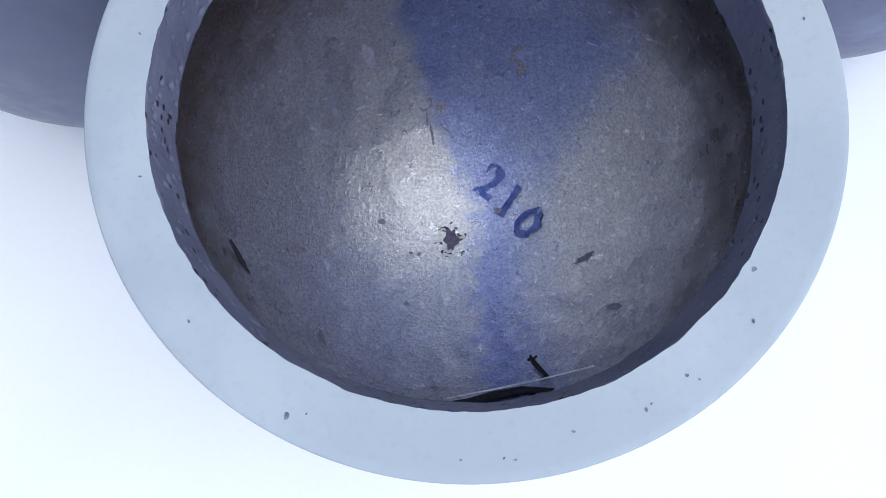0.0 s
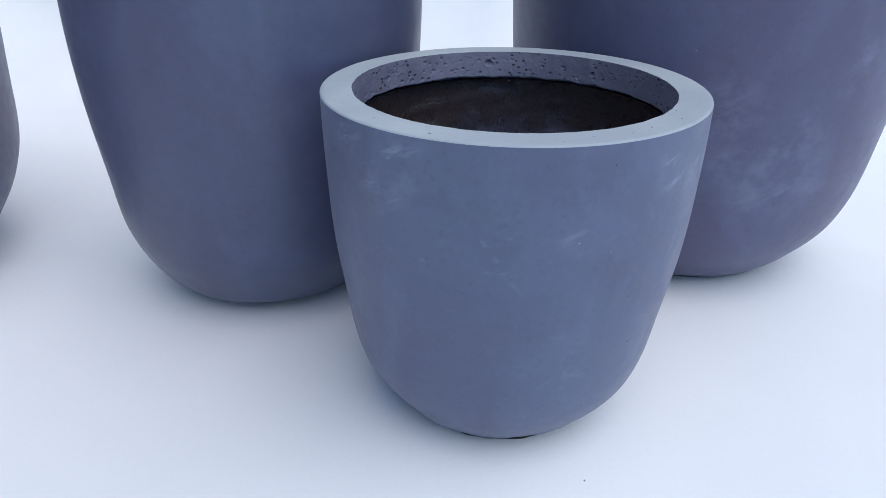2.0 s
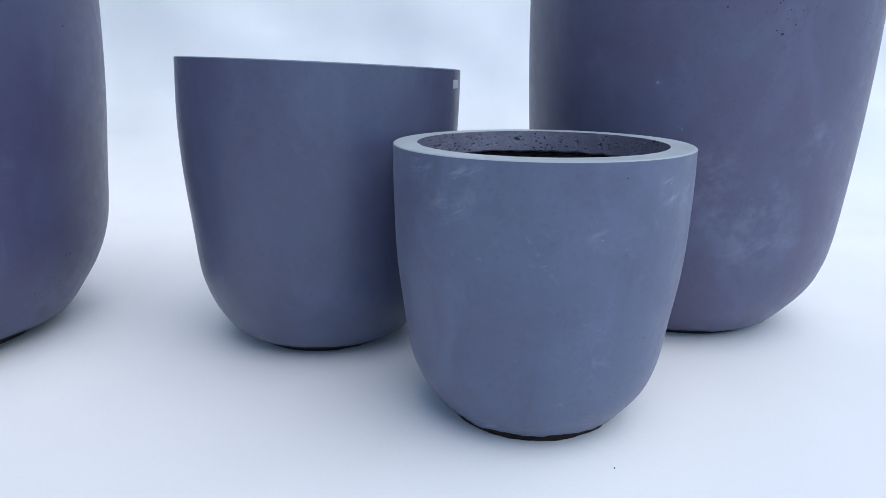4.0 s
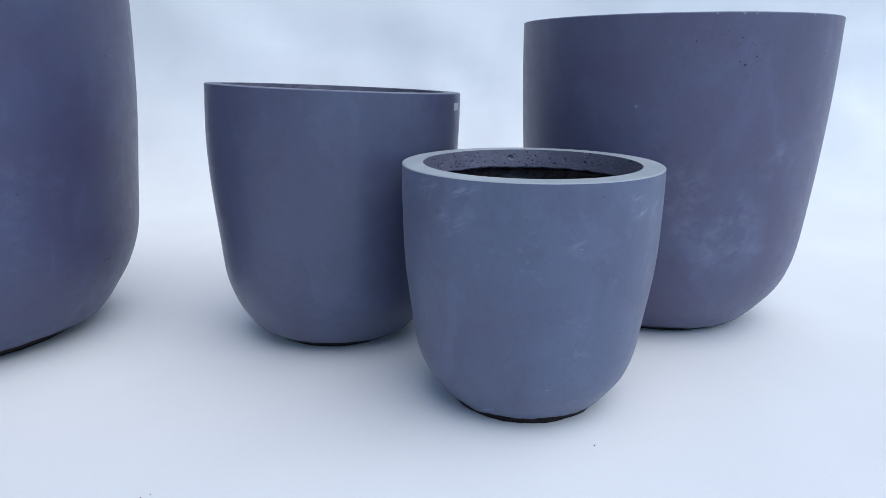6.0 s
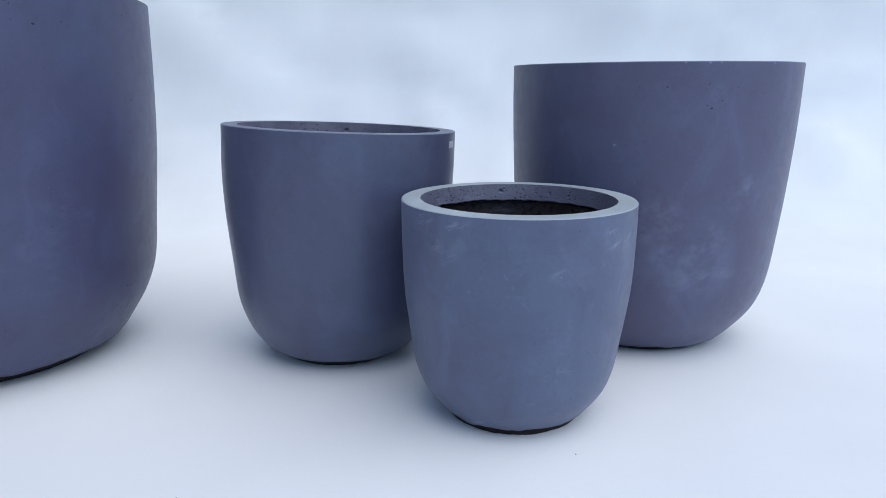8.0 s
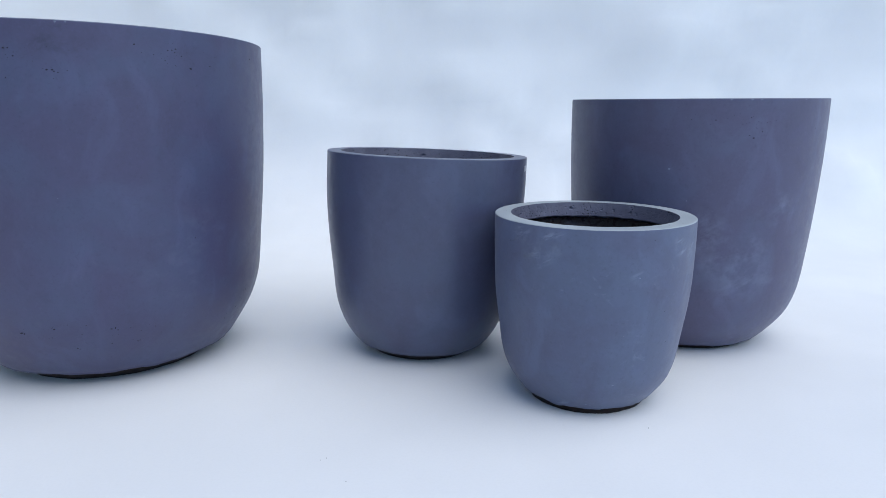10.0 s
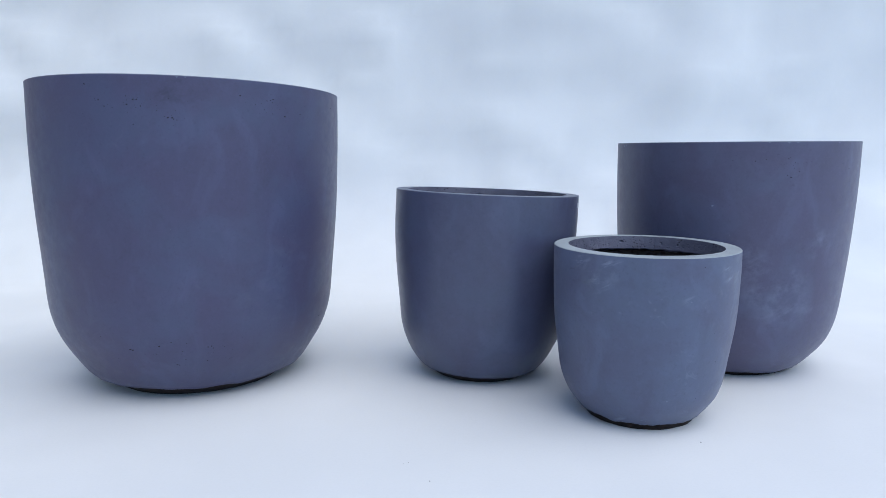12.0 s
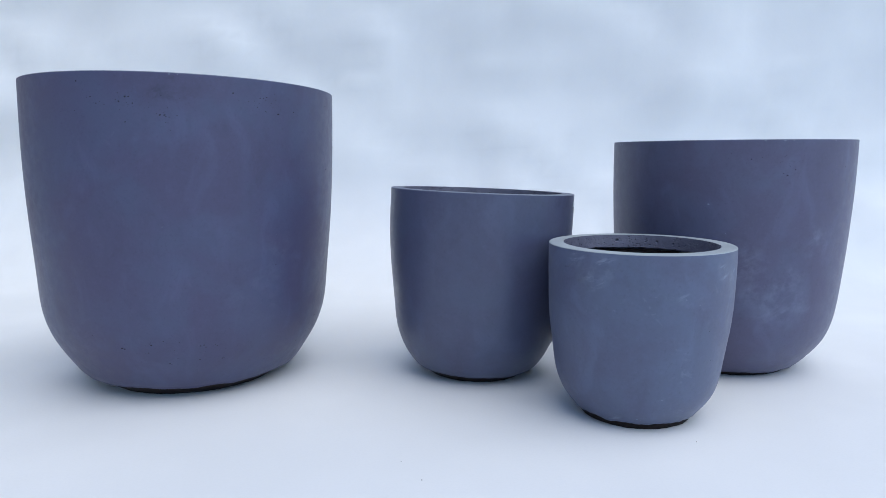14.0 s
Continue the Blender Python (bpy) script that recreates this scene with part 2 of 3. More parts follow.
def lathe(profile, turns=160, wobble=None):
    """A surface of revolution about z; wobble(angle, i) gives an offset (dr, dz)."""
    bm = bmesh.new()
    rings = []
    for i, (r, z) in enumerate(profile):
        ring = []
        if r < 1e-5:
            ring = [bm.verts.new((0, 0, z))] * turns
        else:
            for k in range(turns):
                a = 2 * math.pi * k / turns
                dr, dz = wobble(a, i) if wobble else (0, 0)
                ring.append(bm.verts.new(((r + dr) * math.cos(a), (r + dr) * math.sin(a), z + dz)))
        rings.append(ring)
    for p, q in zip(rings, rings[1:]):
        for k in range(turns):
            vs = []
            for v in (p[k], p[(k + 1) % turns], q[(k + 1) % turns], q[k]):
                if v not in vs:
                    vs.append(v)
            if len(vs) > 2:
                bm.faces.new(vs)
    bmesh.ops.recalc_face_normals(bm, faces=bm.faces)
    return bm


KNOTS = np.array([0, .03, .08, .15, .24, .36, .6, 1.0])


def spline(y, x):
    """A natural cubic spline through (KNOTS, y)."""
    s, n = KNOTS, len(KNOTS)
    h = np.diff(s)
    m = np.zeros((n, n))
    r = np.zeros(n)
    m[0, 0] = m[-1, -1] = 1
    for i in range(1, n - 1):
        m[i, i - 1:i + 2] = h[i - 1], 2 * (h[i - 1] + h[i]), h[i]
        r[i] = 6 * ((y[i + 1] - y[i]) / h[i] - (y[i] - y[i - 1]) / h[i - 1])
    k = np.linalg.solve(m, r)
    j = np.clip(np.searchsorted(s, x) - 1, 0, n - 2)
    a, b, g = s[j + 1] - x, x - s[j], h[j]
    return k[j] * a**3 / (6 * g) + k[j + 1] * b**3 / (6 * g) + (y[j] / g - k[j] * g / 6) * a + (y[j + 1] / g - k[j + 1] * g / 6) * b


# ---- the backdrop: one white sheet, floor sweeping up into a wall ----
FLOOR_END, SWEEP, WALL_TOP = 1.05, 0.55, 3.2


def backdrop_mesh():
    bm = bmesh.new()
    line = [(y, 0.0) for y in np.arange(-3.2, FLOOR_END, 0.07)]
    line += [(FLOOR_END + SWEEP * math.sin(u), SWEEP * (1 - math.cos(u))) for u in np.linspace(0, math.pi / 2, 16)]
    line += [(FLOOR_END + SWEEP, z) for z in np.arange(SWEEP + 0.06, WALL_TOP, 0.06)]
    xs = np.arange(-3.06, 4.2, 0.06)
    rows = []
    for y, z in line:
        row = []
        up = min(1.0, max(0.0, (y - 0.75) / 0.7))
        for x in xs:
            p = Vector((x * 1.7, y * 1.7, z * 2.3))
            f = noise.fractal(p, 0.9, 2.1, 3) * 0.046 + abs(noise.noise(p * 2.4 + Vector((5, 2, 1)))) * 0.046 + noise.fractal(p * 5.0, 0.9, 2.1, 2) * 0.009
            n = Vector((0, -1, 0.4)) * f * up
            row.append(bm.verts.new((x, y + n.y, z + n.z)))
        rows.append(row)
    for p, q in zip(rows, rows[1:]):
        for i in range(len(xs) - 1):
            bm.faces.new((p[i], p[i + 1], q[i + 1], q[i]))
    bmesh.ops.recalc_face_normals(bm, faces=bm.faces)
    return bm


sheet = part("backdrop", backdrop_mesh(), paper_mat)
tagged(sheet, "white crumpled studio backdrop sheet sweeping up behind the planters", "backdrop", kind="structure")
yard = bmesh.new()
bmesh.ops.create_grid(yard, x_segments=8, y_segments=8, size=60)
yard = part("ground", yard, yard_mat)
yard.location.z = -0.02
tagged(yard, "grey concrete ground under the backdrop sheet", "ground", kind="structure")


# unseen plain grey wall, added beside the backdrop to set the side bounce
bm = bmesh.new()
bmesh.ops.create_cube(bm, size=1.0, matrix=Matrix.Translation((-3.2, -0.9, 2.0)) @ Matrix.Diagonal((0.2, 6.4, 4.04, 1)))
bmesh.ops.bevel(bm, geom=bm.edges[:], offset=0.01, segments=2, affect="EDGES")
tagged(part("bounce_wall_west", bm, plain("grey_render", (0.34, 0.34, 0.345), 0.8, 6.0, 0.08), smooth=False), "unseen plain grey wall added beside the backdrop to set bounced light", "wall", kind="structure")


# ---- planters ----
def air_hole(deg, z, size, radius_at, rnd):
    """One small ragged flat disc on a planter's outside: a chip, or in dark colour the shade in an air hole."""
    bm = bmesh.new()
    a = radians(deg)
    stretch, lean = rnd.uniform(0.9, 1.9), rnd.uniform(-0.4, 0.4)
    ring, k = [], 9
    for i in range(k):
        u = 2 * math.pi * i / k
        w = size * rnd.uniform(0.7, 1.2)
        du, dv = w * stretch * math.cos(u), w * math.sin(u)
        du, dv = du * math.cos(lean) - dv * math.sin(lean), du * math.sin(lean) + dv * math.cos(lean)
        r = radius_at(z + dv) + 0.0005
        ring.append(bm.verts.new((r * math.cos(a + du / r), r * math.sin(a + du / r), z + dv)))
    r = radius_at(z) + 0.0003
    mid = bm.verts.new((r * math.cos(a), r * math.sin(a), z))
    for i in range(k):
        bm.faces.new((mid, ring[i], ring[(i + 1) % k]))
    return bm


def planter(place, tilt, height, radii, wall, lip_depth, surface, label, seed, pits=(), fine=1.0, z0=0.013, rim_mat=slate_rim, ragged_foot=0.7, inner_mat=None):
    radii = np.array(radii)
    rnd = random.Random(seed)
    root = new("planter")
    root.matrix_world = pose(*place, 0, *tilt)
    tagged(root, label, "planter", group="round grey planters on the backdrop")

    def radius_at(z):
        return float(spline(radii, np.array([min(max(z / height, 0), 1)]))[0])

    R = radii[-1]
    # outside, from the foot to the rim's edge
    prof = [(radius_at(z0) - 0.012, z0), (radius_at(z0 + 0.001) - 0.0015, z0 + 0.0002), (radius_at(z0 + 0.0025) - 0.0004, z0 + 0.0012)]
    prof += [(radius_at(z), z) for z in np.concatenate([np.linspace(z0 + 0.003, 0.2 * height, 26), np.linspace(0.2 * height, height - 0.0012, 40)[1:]])]
    off = rnd.uniform(0, 50)

    def sway(a, i):
        fade = min(1.0, (len(prof) - 1 - i) / 10)
        drop = (noise.fractal((math.cos(a) * 4 + off, math.sin(a) * 4, 7.0), 0.8, 2.2, 5) - 0.15) * 0.004 * ragged_foot * max(0.0, 1 - i / 7)
        return noise.noise((math.cos(a) * 1.3 + off, math.sin(a) * 1.3, i * 0.07)) * 0.0012 * fade, max(drop, 0.002 - z0)

    part("body", lathe(prof, int(220 * fine), sway), surface, root)
    foot = [(0.01, 0.0), (radius_at(0.005) - 0.001, 0.0), (radius_at(0.006), 0.001), (radius_at(0.5 * z0), 0.55 * z0), (radius_at(z0) - 0.0025, z0 + 0.001), (0.01, z0 + 0.001)]

    def worn(a, i):
        return (noise.fractal((math.cos(a) * 5 + off, math.sin(a) * 5, i * 0.6), 1.0, 2.0, 4) * 0.0015 - 0.0008, 0) if 0 < i < 4 else (0, 0)

    part("foot", lathe(foot, 160, worn), foot_mat, root, "dark raw underside of the planter")

    # sanded flat top of the wall
    r_in = R - wall

    def chip(a, i):
        w = noise.fractal((math.cos(a) * 16 + off, math.sin(a) * 16, 3.0), 1.0, 2.0, 4)
        return (w * 0.0006, 0.0) if i == 5 else (0.0, 0.0)

    part("rim", lathe([(R, height - 0.0013), (R - 0.0003, height - 0.0005), (R - 0.0012, height), (R - 0.004, height), (r_in + 0.004, height), (r_in, height)], int(360 * fine), chip), rim_mat, root, "pale sanded cement rim" if rim_mat is pale_rim else "")

    # inner band of the lip with air holes pressed into it
    n_holes = int(300 * fine)
    holes = [(rnd.uniform(0, 2 * math.pi), rnd.uniform(0.08, 0.95) * lip_depth, rnd.choice((0.0006, 0.0007, 0.0008, 0.0009, 0.0011, 0.0014))) for _ in range(n_holes)]
    holes += [(radians(95), 0.45 * lip_depth, 0.0030), (radians(146), 0.55 * lip_depth, 0.0020), (radians(48), 0.6 * lip_depth, 0.0018)]
    steps = int(36 * fine)
    turns = int(1100 * fine)
    bins = {}
    for ha, hz, hs in holes:
        bins.setdefault(int(ha * 12), []).append((ha, hz, hs))

    def lip_wobble(a, i):
        v = lip_depth * i / steps
        dr = noise.fractal((math.cos(a) * 9 + off, math.sin(a) * 9, v * 60), 1.0, 2.0, 3) * 0.0006
        if i == 0:
            return chip(a, 5)
        for b in (int(a * 12) - 1, int(a * 12), int(a * 12) + 1):
            for ha, hz, hs in bins.get(b, ()):
                d = math.hypot((a - ha) * r_in * 0.7, v - hz) / hs
                if d < 1:
                    dr += hs * 1.1 * (1 - d * d)
        edge = noise.fractal((math.cos(a) * 6 + off, math.sin(a) * 6, 9.0), 1.0, 2.0, 4) * 0.0014 * (i / steps) ** 2
        return dr, edge

    lip = [(r_in - 0.0031 * i / steps, height - lip_depth * i / steps) for i in range(steps + 1)]
    lip += [(r_in + 0.001, height - lip_depth - 0.002)]
    part("lip", lathe(lip, turns, lambda a, i: lip_wobble(a, min(i, steps))), lip_mat, root, "pitted inner lip of grey cement")

    # hollow inside
    thin = 0.012
    inside = [(r_in + 0.0005, height - lip_depth - 0.0035)]
    top = height - lip_depth - 0.006
    floor_z, bowl = 0.018, 0.62 * height
    zs = np.linspace(top, floor_z + bowl, 16)
    inside += [(min(radius_at(z) - thin, r_in + 0.012), z) for z in zs]
    r1 = inside[-1][0]
    for u in np.linspace(0, math.pi / 2, 24)[1:]:
        s = math.sin(u)
        inside.append((min(r1 * math.sqrt(max(1 - s ** 2.4, 0.0)), radius_at(floor_z + bowl * (1 - s)) - 0.009), floor_z + bowl * (1 - s)))
    inside[-1] = (0.0, floor_z)

    def lumps(a, i):
        if i < 2:
            return 0, 0
        p = Vector((math.cos(a) * 5 + off, math.sin(a) * 5, i * 0.5))
        return noise.fractal(p, 1.0, 2.0, 4) * 0.0018, 0

    part("interior", lathe(inside, int(200 * fine), lumps), inner_mat or resin_mat, root, "rough dark resin inside with a painted blue sky reflection" if inner_mat else "rough dark resin inside of the planter")
    for deg, z, size in pits:
        part("air_hole", air_hole(deg, z, size, radius_at, rnd), pit_mat, root, smooth=False)
    bowl_r, bowl_z = [p[0] for p in inside[:16:-1]], [p[1] for p in inside[:16:-1]]
    return root, radius_at, lambda x, y: float(np.interp(math.hypot(x, y), bowl_r, bowl_z))



LARGEST_PITS = [(-101, .547, 2), (-87, .516, 2), (-87.2, .529, 1.5), (-85, .524, 2), (-83.9, .524, 1.5), (-82.7, .514, 2), (-94.3, .513, 2), (-96.2, .523, 1.5), (-74.6, .497, 2.2),
                (-73.3, .497, 2), (-72.9, .495, 1.6), (-71.9, .494, 1.3), (-85.2, .485, 1.5), (-52.1, .537, 1.8), (-42.6, .532, 1.8), (-41.4, .533, 1.4), (-40.2, .535, 1.8), (-40.5, .53, 1.5),
                (-43.6, .517, 1.4), (-35.5, .508, 2.2), (-28.4, .514, 1.8), (-6.3, .534, 1.4), (-40.6, .511, 1.2), (-93, .113, 2.2), (-92, .112, 1.8), (-81.8, .12, 2.4),
                (-83.3, .105, 1.3)]
LARGEST_PITS += [(-76.3, .083, 2), (-75.4, .081, 1.5), (-77.4, .127, 1.2), (-71.9, .124, 1.2), (-64.4, .114, 1.8), (-63.2, .115, 2), (-62.5, .111, 1.5), (-56, .085, 1.8), (-55.3, .086, 1.4),
                 (-64.7, .087, 1.3), (-7.4, .128, 2), (-9, .128, 1.8), (-5.4, .415, 1.8), (-36.1, .246, 1.2), (-104, .134, 1.2), (-12, .10, 1.3), (-18, .085, 1.3)]
LARGE_PITS = [(-87.6, .44, 1.8), (-84.4, .433, 1.6), (-87.6, .411, 1.4), (-85.9, .407, 1.9), (-82.4, .417, 1.6), (-92.3, .447, 1.2), (-52.6, .421, 1.6), (-101.3, .436, 1.4), (-84.9, .423, 1.2)]
SMALL_PITS = [(-58.9, .171, .9), (-65, .066, .9), (-52.6, .122, 1.0), (-70, .274, .8), (-33, .268, .8)]


rnd = random.Random(77)
for deg, z, spread, count in ((-86, .519, 7, 26), (-41, .525, 6, 20), (-73, .497, 3, 6), (-63, .105, 8, 18), (-85, .112, 6, 8), (-15, .10, 8, 10), (-110, .50, 6, 5)):
    LARGEST_PITS += [(deg + rnd.gauss(0, spread), z + rnd.gauss(0, .009), rnd.uniform(0.5, 1.0)) for _ in range(count)]
for deg, z, spread, count in ((-86, .43, 4, 12), (-100, .44, 10, 8), (-55, .42, 6, 4)):
    LARGE_PITS += [(deg + rnd.gauss(0, spread), z + rnd.gauss(0, .010), rnd.uniform(0.4, 0.9)) for _ in range(count)]


def mm(spots):
    return [(d, z, 0.00055 * k) for d, z, k in spots]


small, small_r, small_in = planter((-0.0000, -0.0000), (0.73, 0.06), 0.2887, (0.0806, 0.0950, 0.1092, 0.1228, 0.1327, 0.1382, 0.1472, 0.1500), 0.0243, 0.0225, slate_pale,
                         "small slate grey cement planter with pale sanded rim", 1, mm(SMALL_PITS), rim_mat=pale_rim, inner_mat=sky_swath_resin)
medium, medium_r, medium_in = planter((-0.2738, 0.2279), (0.14, 2.18), 0.3696, (0.0809, 0.1109, 0.1338, 0.1496, 0.1625, 0.1692, 0.1796, 0.1835), 0.0235, 0.03, slate_dark,
                           "medium dark slate planter with smooth even surface", 2, fine=0.6, z0=0.0155, ragged_foot=0.4)
large, large_r, large_in = planter((0.2647, 0.3360), (1.58, -0.35), 0.4709, (0.1230, 0.1512, 0.1763, 0.1988, 0.2140, 0.2214, 0.2300, 0.2344), 0.026, 0.032, slate_blue,
                         "large slate blue planter with pale scuffs behind the small one", 3, mm(LARGE_PITS), fine=0.6, z0=0.0135)
largest, largest_r, largest_in = planter((-0.8523, 0.1955), (0.33, 0.81), 0.5632, (0.1436, 0.1865, 0.2177, 0.2417, 0.2618, 0.2702, 0.2793, 0.2830), 0.028, 0.035, slate_violet,
                             "largest violet grey cement planter standing apart", 4, mm(LARGEST_PITS), fine=0.7, z0=0.024)


# ---- details of the small planter ----
def blot(bm, points, z_at, lift=0.0006):
    """A small irregular flat patch over the surface z_at(x, y)."""
    vs = [bm.verts.new((x, y, z_at(x, y) + lift)) for x, y in points]
    cx, cy = sum(p[0] for p in points) / len(points), sum(p[1] for p in points) / len(points)
    mid = bm.verts.new((cx, cy, z_at(cx, cy) + lift))
    for k in range(len(vs)):
        bm.faces.new((mid, vs[k], vs[(k + 1) % len(vs)]))


def ragged(cx, cy, rx, ry, turn, rnd, k=12):
    out = []
    for i in range(k):
        u, w = 2 * math.pi * i / k, rnd.uniform(0.65, 1.25)
        x, y = rx * w * math.cos(u), ry * w * math.sin(u)
        out.append((cx + x * math.cos(turn) - y * math.sin(turn), cy + x * math.sin(turn) + y * math.cos(turn)))
    return out


# specks on the sanded rim
rnd = random.Random(11)
bm = bmesh.new()
for x, y, size in ((-.0625, -.1279, 1.6), (-.0013, -.1418, .7), (.0176, -.1415, .7), (.0637, -.1241, .9), (.0657, -.122, .6), (.0789, -.1121, 1.0), (.0832, -.1135, .7), (.1044, -.0925, 1.2),
                   (.038, -.1319, .8), (-.0556, -.127, .6), (.1064, -.0734, 1.3), (.0137, -.141, .6), (-.124, -.0403, .8), (.08, .11, 1.0), (-.06, .125, .9), (-.131, .02, .8), (.136, .03, .8), (-.1, -.095, .8)):
    blot(bm, ragged(x, y, size * 0.0009, size * 0.0006, rnd.uniform(0, 3), rnd, 9), lambda x, y: 0.2886, 0.0003)
speck_mat = plain("rim_speck", (0.13, 0.145, 0.185), 0.8, 500.0, 0.5)
tagged(part("rim_specks", bm, speck_mat, small, "small dark air holes in the pale rim", smooth=False), kind="stuff")

# patches, nicks and the drain hole inside the bowl
dull_mat = plain("dull_resin", (0.19, 0.19, 0.26), 0.4, 500.0, 0.4)
for x, y, rx, ry, turn in ((-.0566, .012, .0028, .0022, 0), (-.0343, -.0107, .0020, .0014, 0), (-.0276, -.0108, .0018, .0013, 0), (-.1099, -.0218, .0050, .0035, .6), (-.0241, .0955, .0055, .0040, .3),
                           (-.0119, .0958, .0040, .0034, .1), (-.0225, .0885, .0010, .0050, .1), (.0407, .1156, .0040, .0035, .4), (.0456, .110, .0032, .0050, .5), (-.0618, .1087, .0042, .0036, 0),
                           (-.0184, .0782, .0010, .0070, .25), (.0934, -.0211, .0070, .0022, .5), (.1031, -.0625, .0035, .0028, .4), (-.0862, -.0834, .0010, .0060, .5), (-.0359, -.0519, .0020, .0012, 0),
                           (-.0874, .0774, .0016, .0034, .2), (.034, .024, .0035, .0028, .6), (-.009, .083, .0050, .0008, -.6), (-.0129, -.1146, .0030, .0010, 0)):
    bm = bmesh.new()
    blot(bm, ragged(x, y, rx, ry, turn, rnd), small_in, 0.0010)
    part("resin_patch", bm, dull_mat, small, "dull dark patch on the resin inside", smooth=False)
bm = bmesh.new()
blot(bm, ragged(-.0027, .0016, .0062, .0085, 0.1, rnd, 18), small_in, 0.0012)
part("drain_hole", bm, hole_mat, small, "ragged drain hole half sealed with resin", smooth=False)
bm = bmesh.new()
for k in range(22):
    a, d = rnd.uniform(0, 6.28), rnd.uniform(.0075, .0125)
    blot(bm, ragged(-.0027 + d * math.cos(a), .0005 + 1.2 * d * math.sin(a), rnd.uniform(.0006, .0022), rnd.uniform(.0004, .0009), rnd.uniform(-.6, .6), rnd, 7), small_in, 0.0013)
tagged(part("hole_chips", bm, pit_mat, small, "dark chipped edge round the drain hole", smooth=False), kind="stuff")

# the marker number on the bowl's floor
for digit, x, y in (("2", .0275, .0445), ("1", .0420, .0288), ("0", .0560, .0115)):
    curve = bpy.data.curves.new("number", "FONT")
    curve.body, curve.size, curve.align_x, curve.align_y, curve.shear, curve.offset = digit, 0.034, "CENTER", "CENTER", 0.0, 0.0011
    tmp = bpy.data.objects.new("number", curve)
    me = bpy.data.meshes.new_from_object(tmp)
    bpy.data.objects.remove(tmp)
    bm = bmesh.new()
    bm.from_mesh(me)
    bmesh.ops.triangulate(bm, faces=bm.faces)
    bmesh.ops.subdivide_edges(bm, edges=bm.edges[:], cuts=4, use_grid_fill=True)
    turn = Matrix.Rotation(radians(-38), 3, "Z")
    gaps = [f for f in bm.faces if noise.fractal(f.calc_center_median() * 170 + Vector((x * 700, 3.0, 0)), 1.0, 2.0, 4) > 0.52]
    bmesh.ops.delete(bm, geom=gaps, context="FACES")
    for v in bm.verts:
        w = noise.noise_vector(v.co * 130 + Vector((x * 900, 0, 0))) * 0.0024 + noise.noise_vector(v.co * 700) * 0.0006
        p = turn @ (v.co + Vector((w.x, w.y, 0)))
        v.co = (p.x + x, p.y + y, small_in(p.x + x, p.y + y) + 0.0014)
    part("marker_digit", bm, ink_mat, small, "smeared blue marker number " + digit, smooth=False)


def rod(points, radius, sides=6):
    """A thin tapered rod along the points."""
    bm = bmesh.new()
    rings = []
    for i, p in enumerate(points):
        p = Vector(p)
        d = (Vector(points[min(i + 1, len(points) - 1)]) - Vector(points[max(i - 1, 0)])).normalized()
        side = d.orthogonal().normalized()
        up = d.cross(side)
        r = radius * (1.0 if 0 < i < len(points) - 1 else 0.6) * rnd.uniform(0.8, 1.2)
        rings.append([bm.verts.new(p + side * r * math.cos(6.2832 * k / sides) + up * r * math.sin(6.2832 * k / sides)) for k in range(sides)])
    for a, b in zip(rings, rings[1:]):
        for k in range(sides):
            bm.faces.new((a[k], a[(k + 1) % sides], b[(k + 1) % sides], b[k]))
    bm.faces.new(rings[0]), bm.faces.new(list(reversed(rings[-1])))
    bmesh.ops.recalc_face_normals(bm, faces=bm.faces)
    return bm


# a crack and two nicks in the resin wall
for line, size in (((195.5, .166), (197.5, .158), (199.0, .153), (201.5, .147), (204.0, .137)), .0013), (((206.5, .133), (208.0, .127)), .0010), (((199.5, .149), (199.0, .144)), .0010):
    part("crack", rod([(.1338 * math.cos(radians(d)), .1338 * math.sin(radians(d)), z) for d, z in line], size), pit_mat, small, "dark crack in the resin wall")

# loose litter in the bowl, placed to fit the camera's view
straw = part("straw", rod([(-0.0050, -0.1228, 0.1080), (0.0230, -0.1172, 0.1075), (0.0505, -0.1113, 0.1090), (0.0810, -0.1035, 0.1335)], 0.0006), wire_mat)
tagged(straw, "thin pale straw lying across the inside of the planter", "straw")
twig = part("twig", rod([(0.0501, -0.0946, 0.0850), (0.0516, -0.0994, 0.0913), (0.0554, -0.1062, 0.1063), (0.0569, -0.1091, 0.1136)], 0.0016), litter_shade_mat)
part("stub", rod([(0.0509, -0.0975, 0.0884), (0.0540, -0.0946, 0.0869)], 0.0016), litter_shade_mat, twig)
part("stub", rod([(0.0506, -0.0960, 0.0865), (0.0482, -0.0975, 0.0879)], 0.0017), litter_shade_mat, twig)
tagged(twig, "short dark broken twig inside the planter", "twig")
# dark rod added in place of the shadow between straw and lip
straw_shade = part("straw_shadow", rod([(-0.0040, -0.1268, 0.1169), (0.0078, -0.1252, 0.1120), (0.0236, -0.1213, 0.1071), (0.0414, -0.1173, 0.1066), (0.0592, -0.1181, 0.1229)], 0.0030), litter_shade_mat)
tagged(straw_shade, "dark strip standing in for the shadow under the pale straw", "bark")

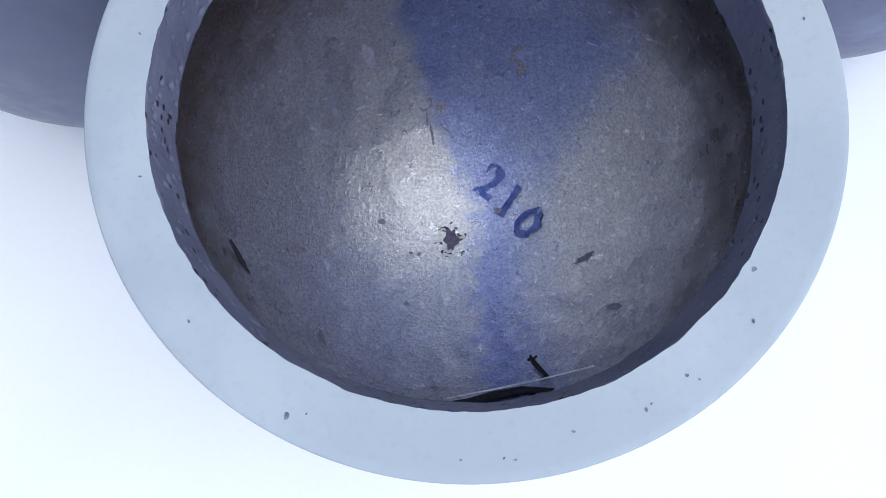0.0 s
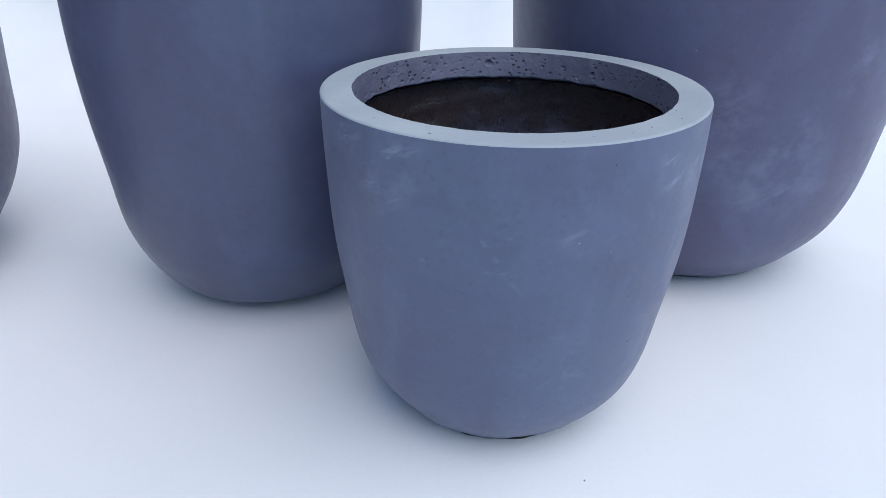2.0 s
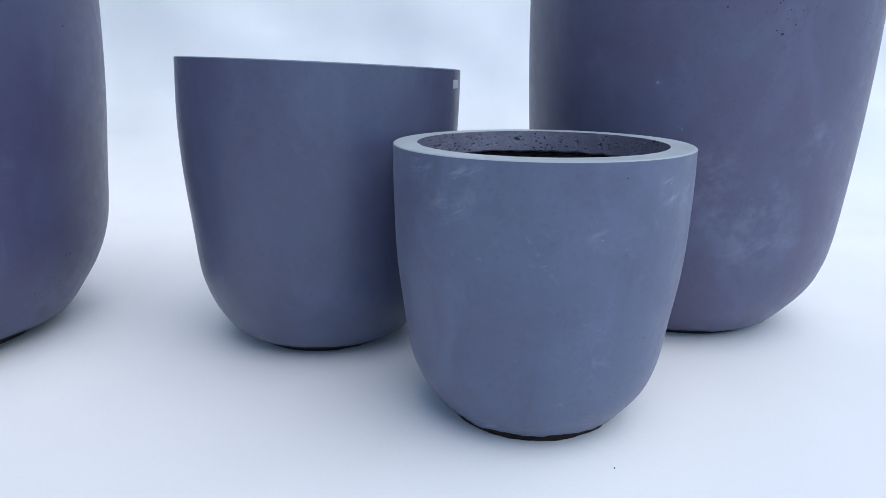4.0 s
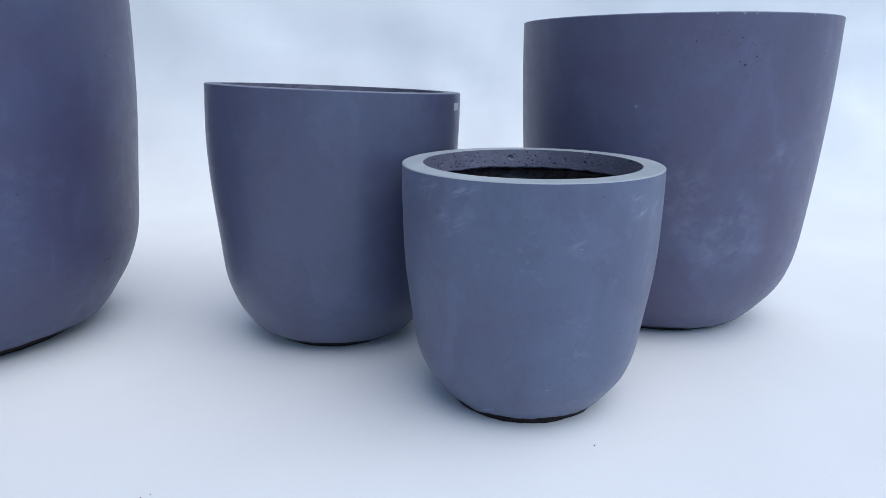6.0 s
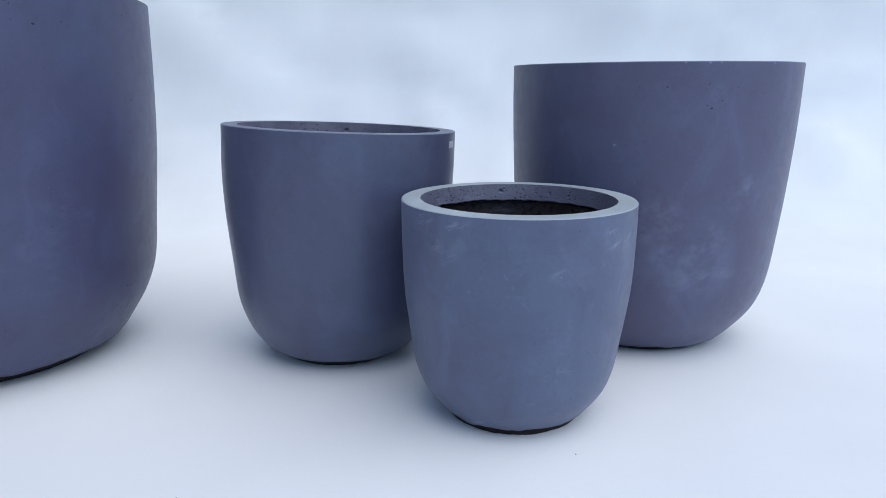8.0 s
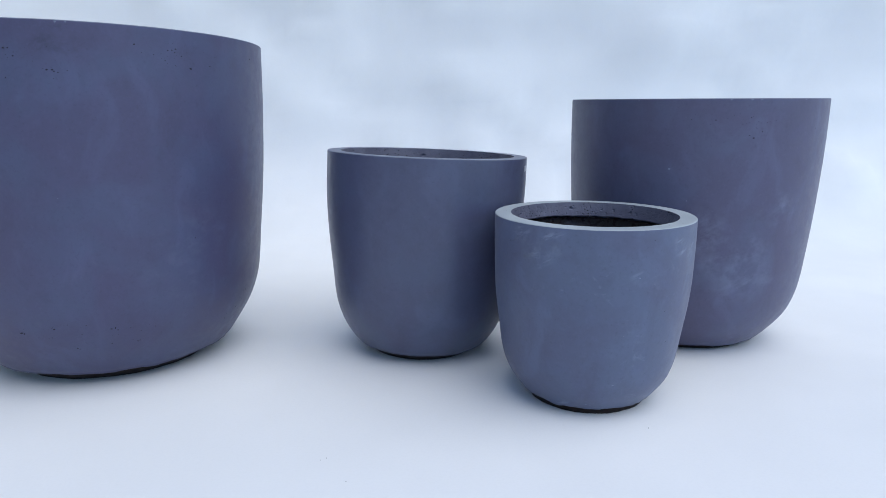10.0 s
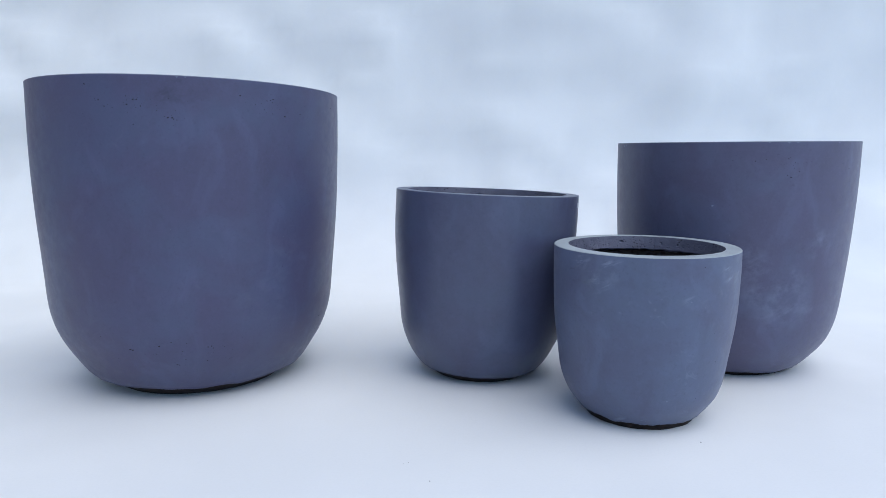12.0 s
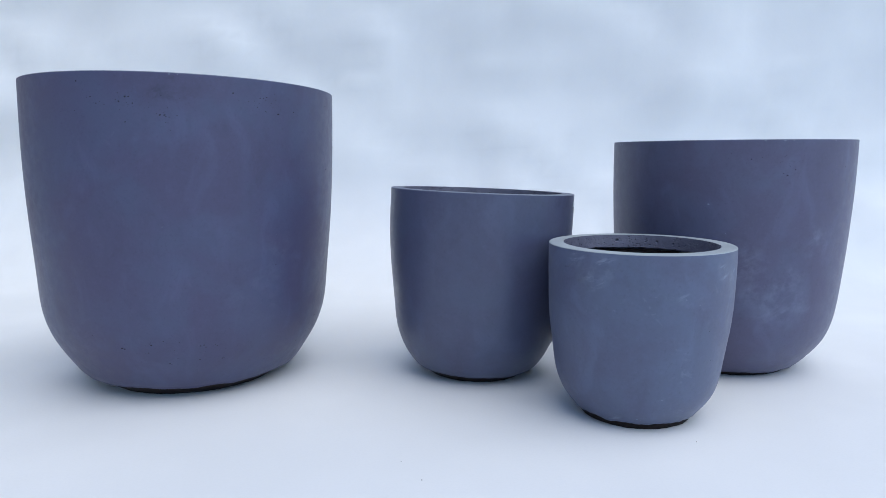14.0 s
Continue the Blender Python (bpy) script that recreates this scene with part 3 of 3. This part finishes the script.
# sticker under the medium planter's rim
def wrap(radius_at, d0, d1, z0, z1, wobble, lift=0.0005):
    bm = bmesh.new()
    n, grid = 10, []
    for i in range(n + 1):
        a, col = radians(d0 + (d1 - d0) * i / n), []
        for j in range(4):
            z = z0 + (z1 - z0) * j / 3 + (rnd.uniform(-wobble, wobble) if j in (0, 3) else 0)
            r = radius_at(z) + lift
            col.append(bm.verts.new((r * math.cos(a), r * math.sin(a), z)))
        grid.append(col)
    for p, q in zip(grid, grid[1:]):
        for j in range(3):
            bm.faces.new((p[j], q[j], q[j + 1], p[j + 1]))
    return bm


part("sticker", wrap(medium_r, -19.5, -12, .346, .3565, .0006, .0006), tag_mat, medium, "small worn white sticker")

# pale chips knocked into the skins
fleck_mat = plain("pale_chip", (0.20, 0.22, 0.30), 0.8, 500.0, 0.3)
LARGE_FLECKS = [(-117.9, .354, 3.0), (-177, .462, 5), (-173, .465, 4), (-170, .466, 3), (-180, .456, 3), (-183, .464, 4), (-96, .4685, 2.5), (-88, .4688, 3), (-84, .4686, 2), (-62, .4688, 2.5), (-132, .468, 2), (-110, .301, 1.5)]
SMALL_FLECKS = [(-77.2, .223, 1.5), (-83.2, .14, 1.3), (-68, .213, 1.5), (-101, .024, 2.4), (-98, .022, 1.8), (-107, .026, 1.4), (-118, .022, 1.8), (-86, .064, 1.5)]
LARGEST_FLECKS = [(-71.5, .5605, 3.0), (-69, .5608, 2.2), (-75.4, .32, 1.1), (-36, .30, 1.0)]
for thing, radius_of, spots in ((large, large_r, LARGE_FLECKS), (small, small_r, SMALL_FLECKS), (largest, largest_r, LARGEST_FLECKS)):
    for d, z, k in spots:
        part("chip", air_hole(d, z, 0.0005 * k, radius_of, rnd), fleck_mat, thing, "pale chip in the cement skin", smooth=False)

# a few crumbs of grit on the white sheet
for x, y, size in ((.062, -.137, .0007), (-.378, -.225, .0006), (-.345, -.280, .0007), (-.385, -.230, .0005)):
    bm = bmesh.new()
    bmesh.ops.create_icosphere(bm, subdivisions=1, radius=size)
    for v in bm.verts:
        v.co *= rnd.uniform(0.7, 1.3)
        v.co.z = max(v.co.z, -0.4 * size)
    crumb = part("crumb", bm, litter_shade_mat)
    crumb.location = (x, y, 0.4 * size)
    tagged(crumb, "tiny dark crumb of grit on the white sheet", "grit", group="crumbs on the backdrop")
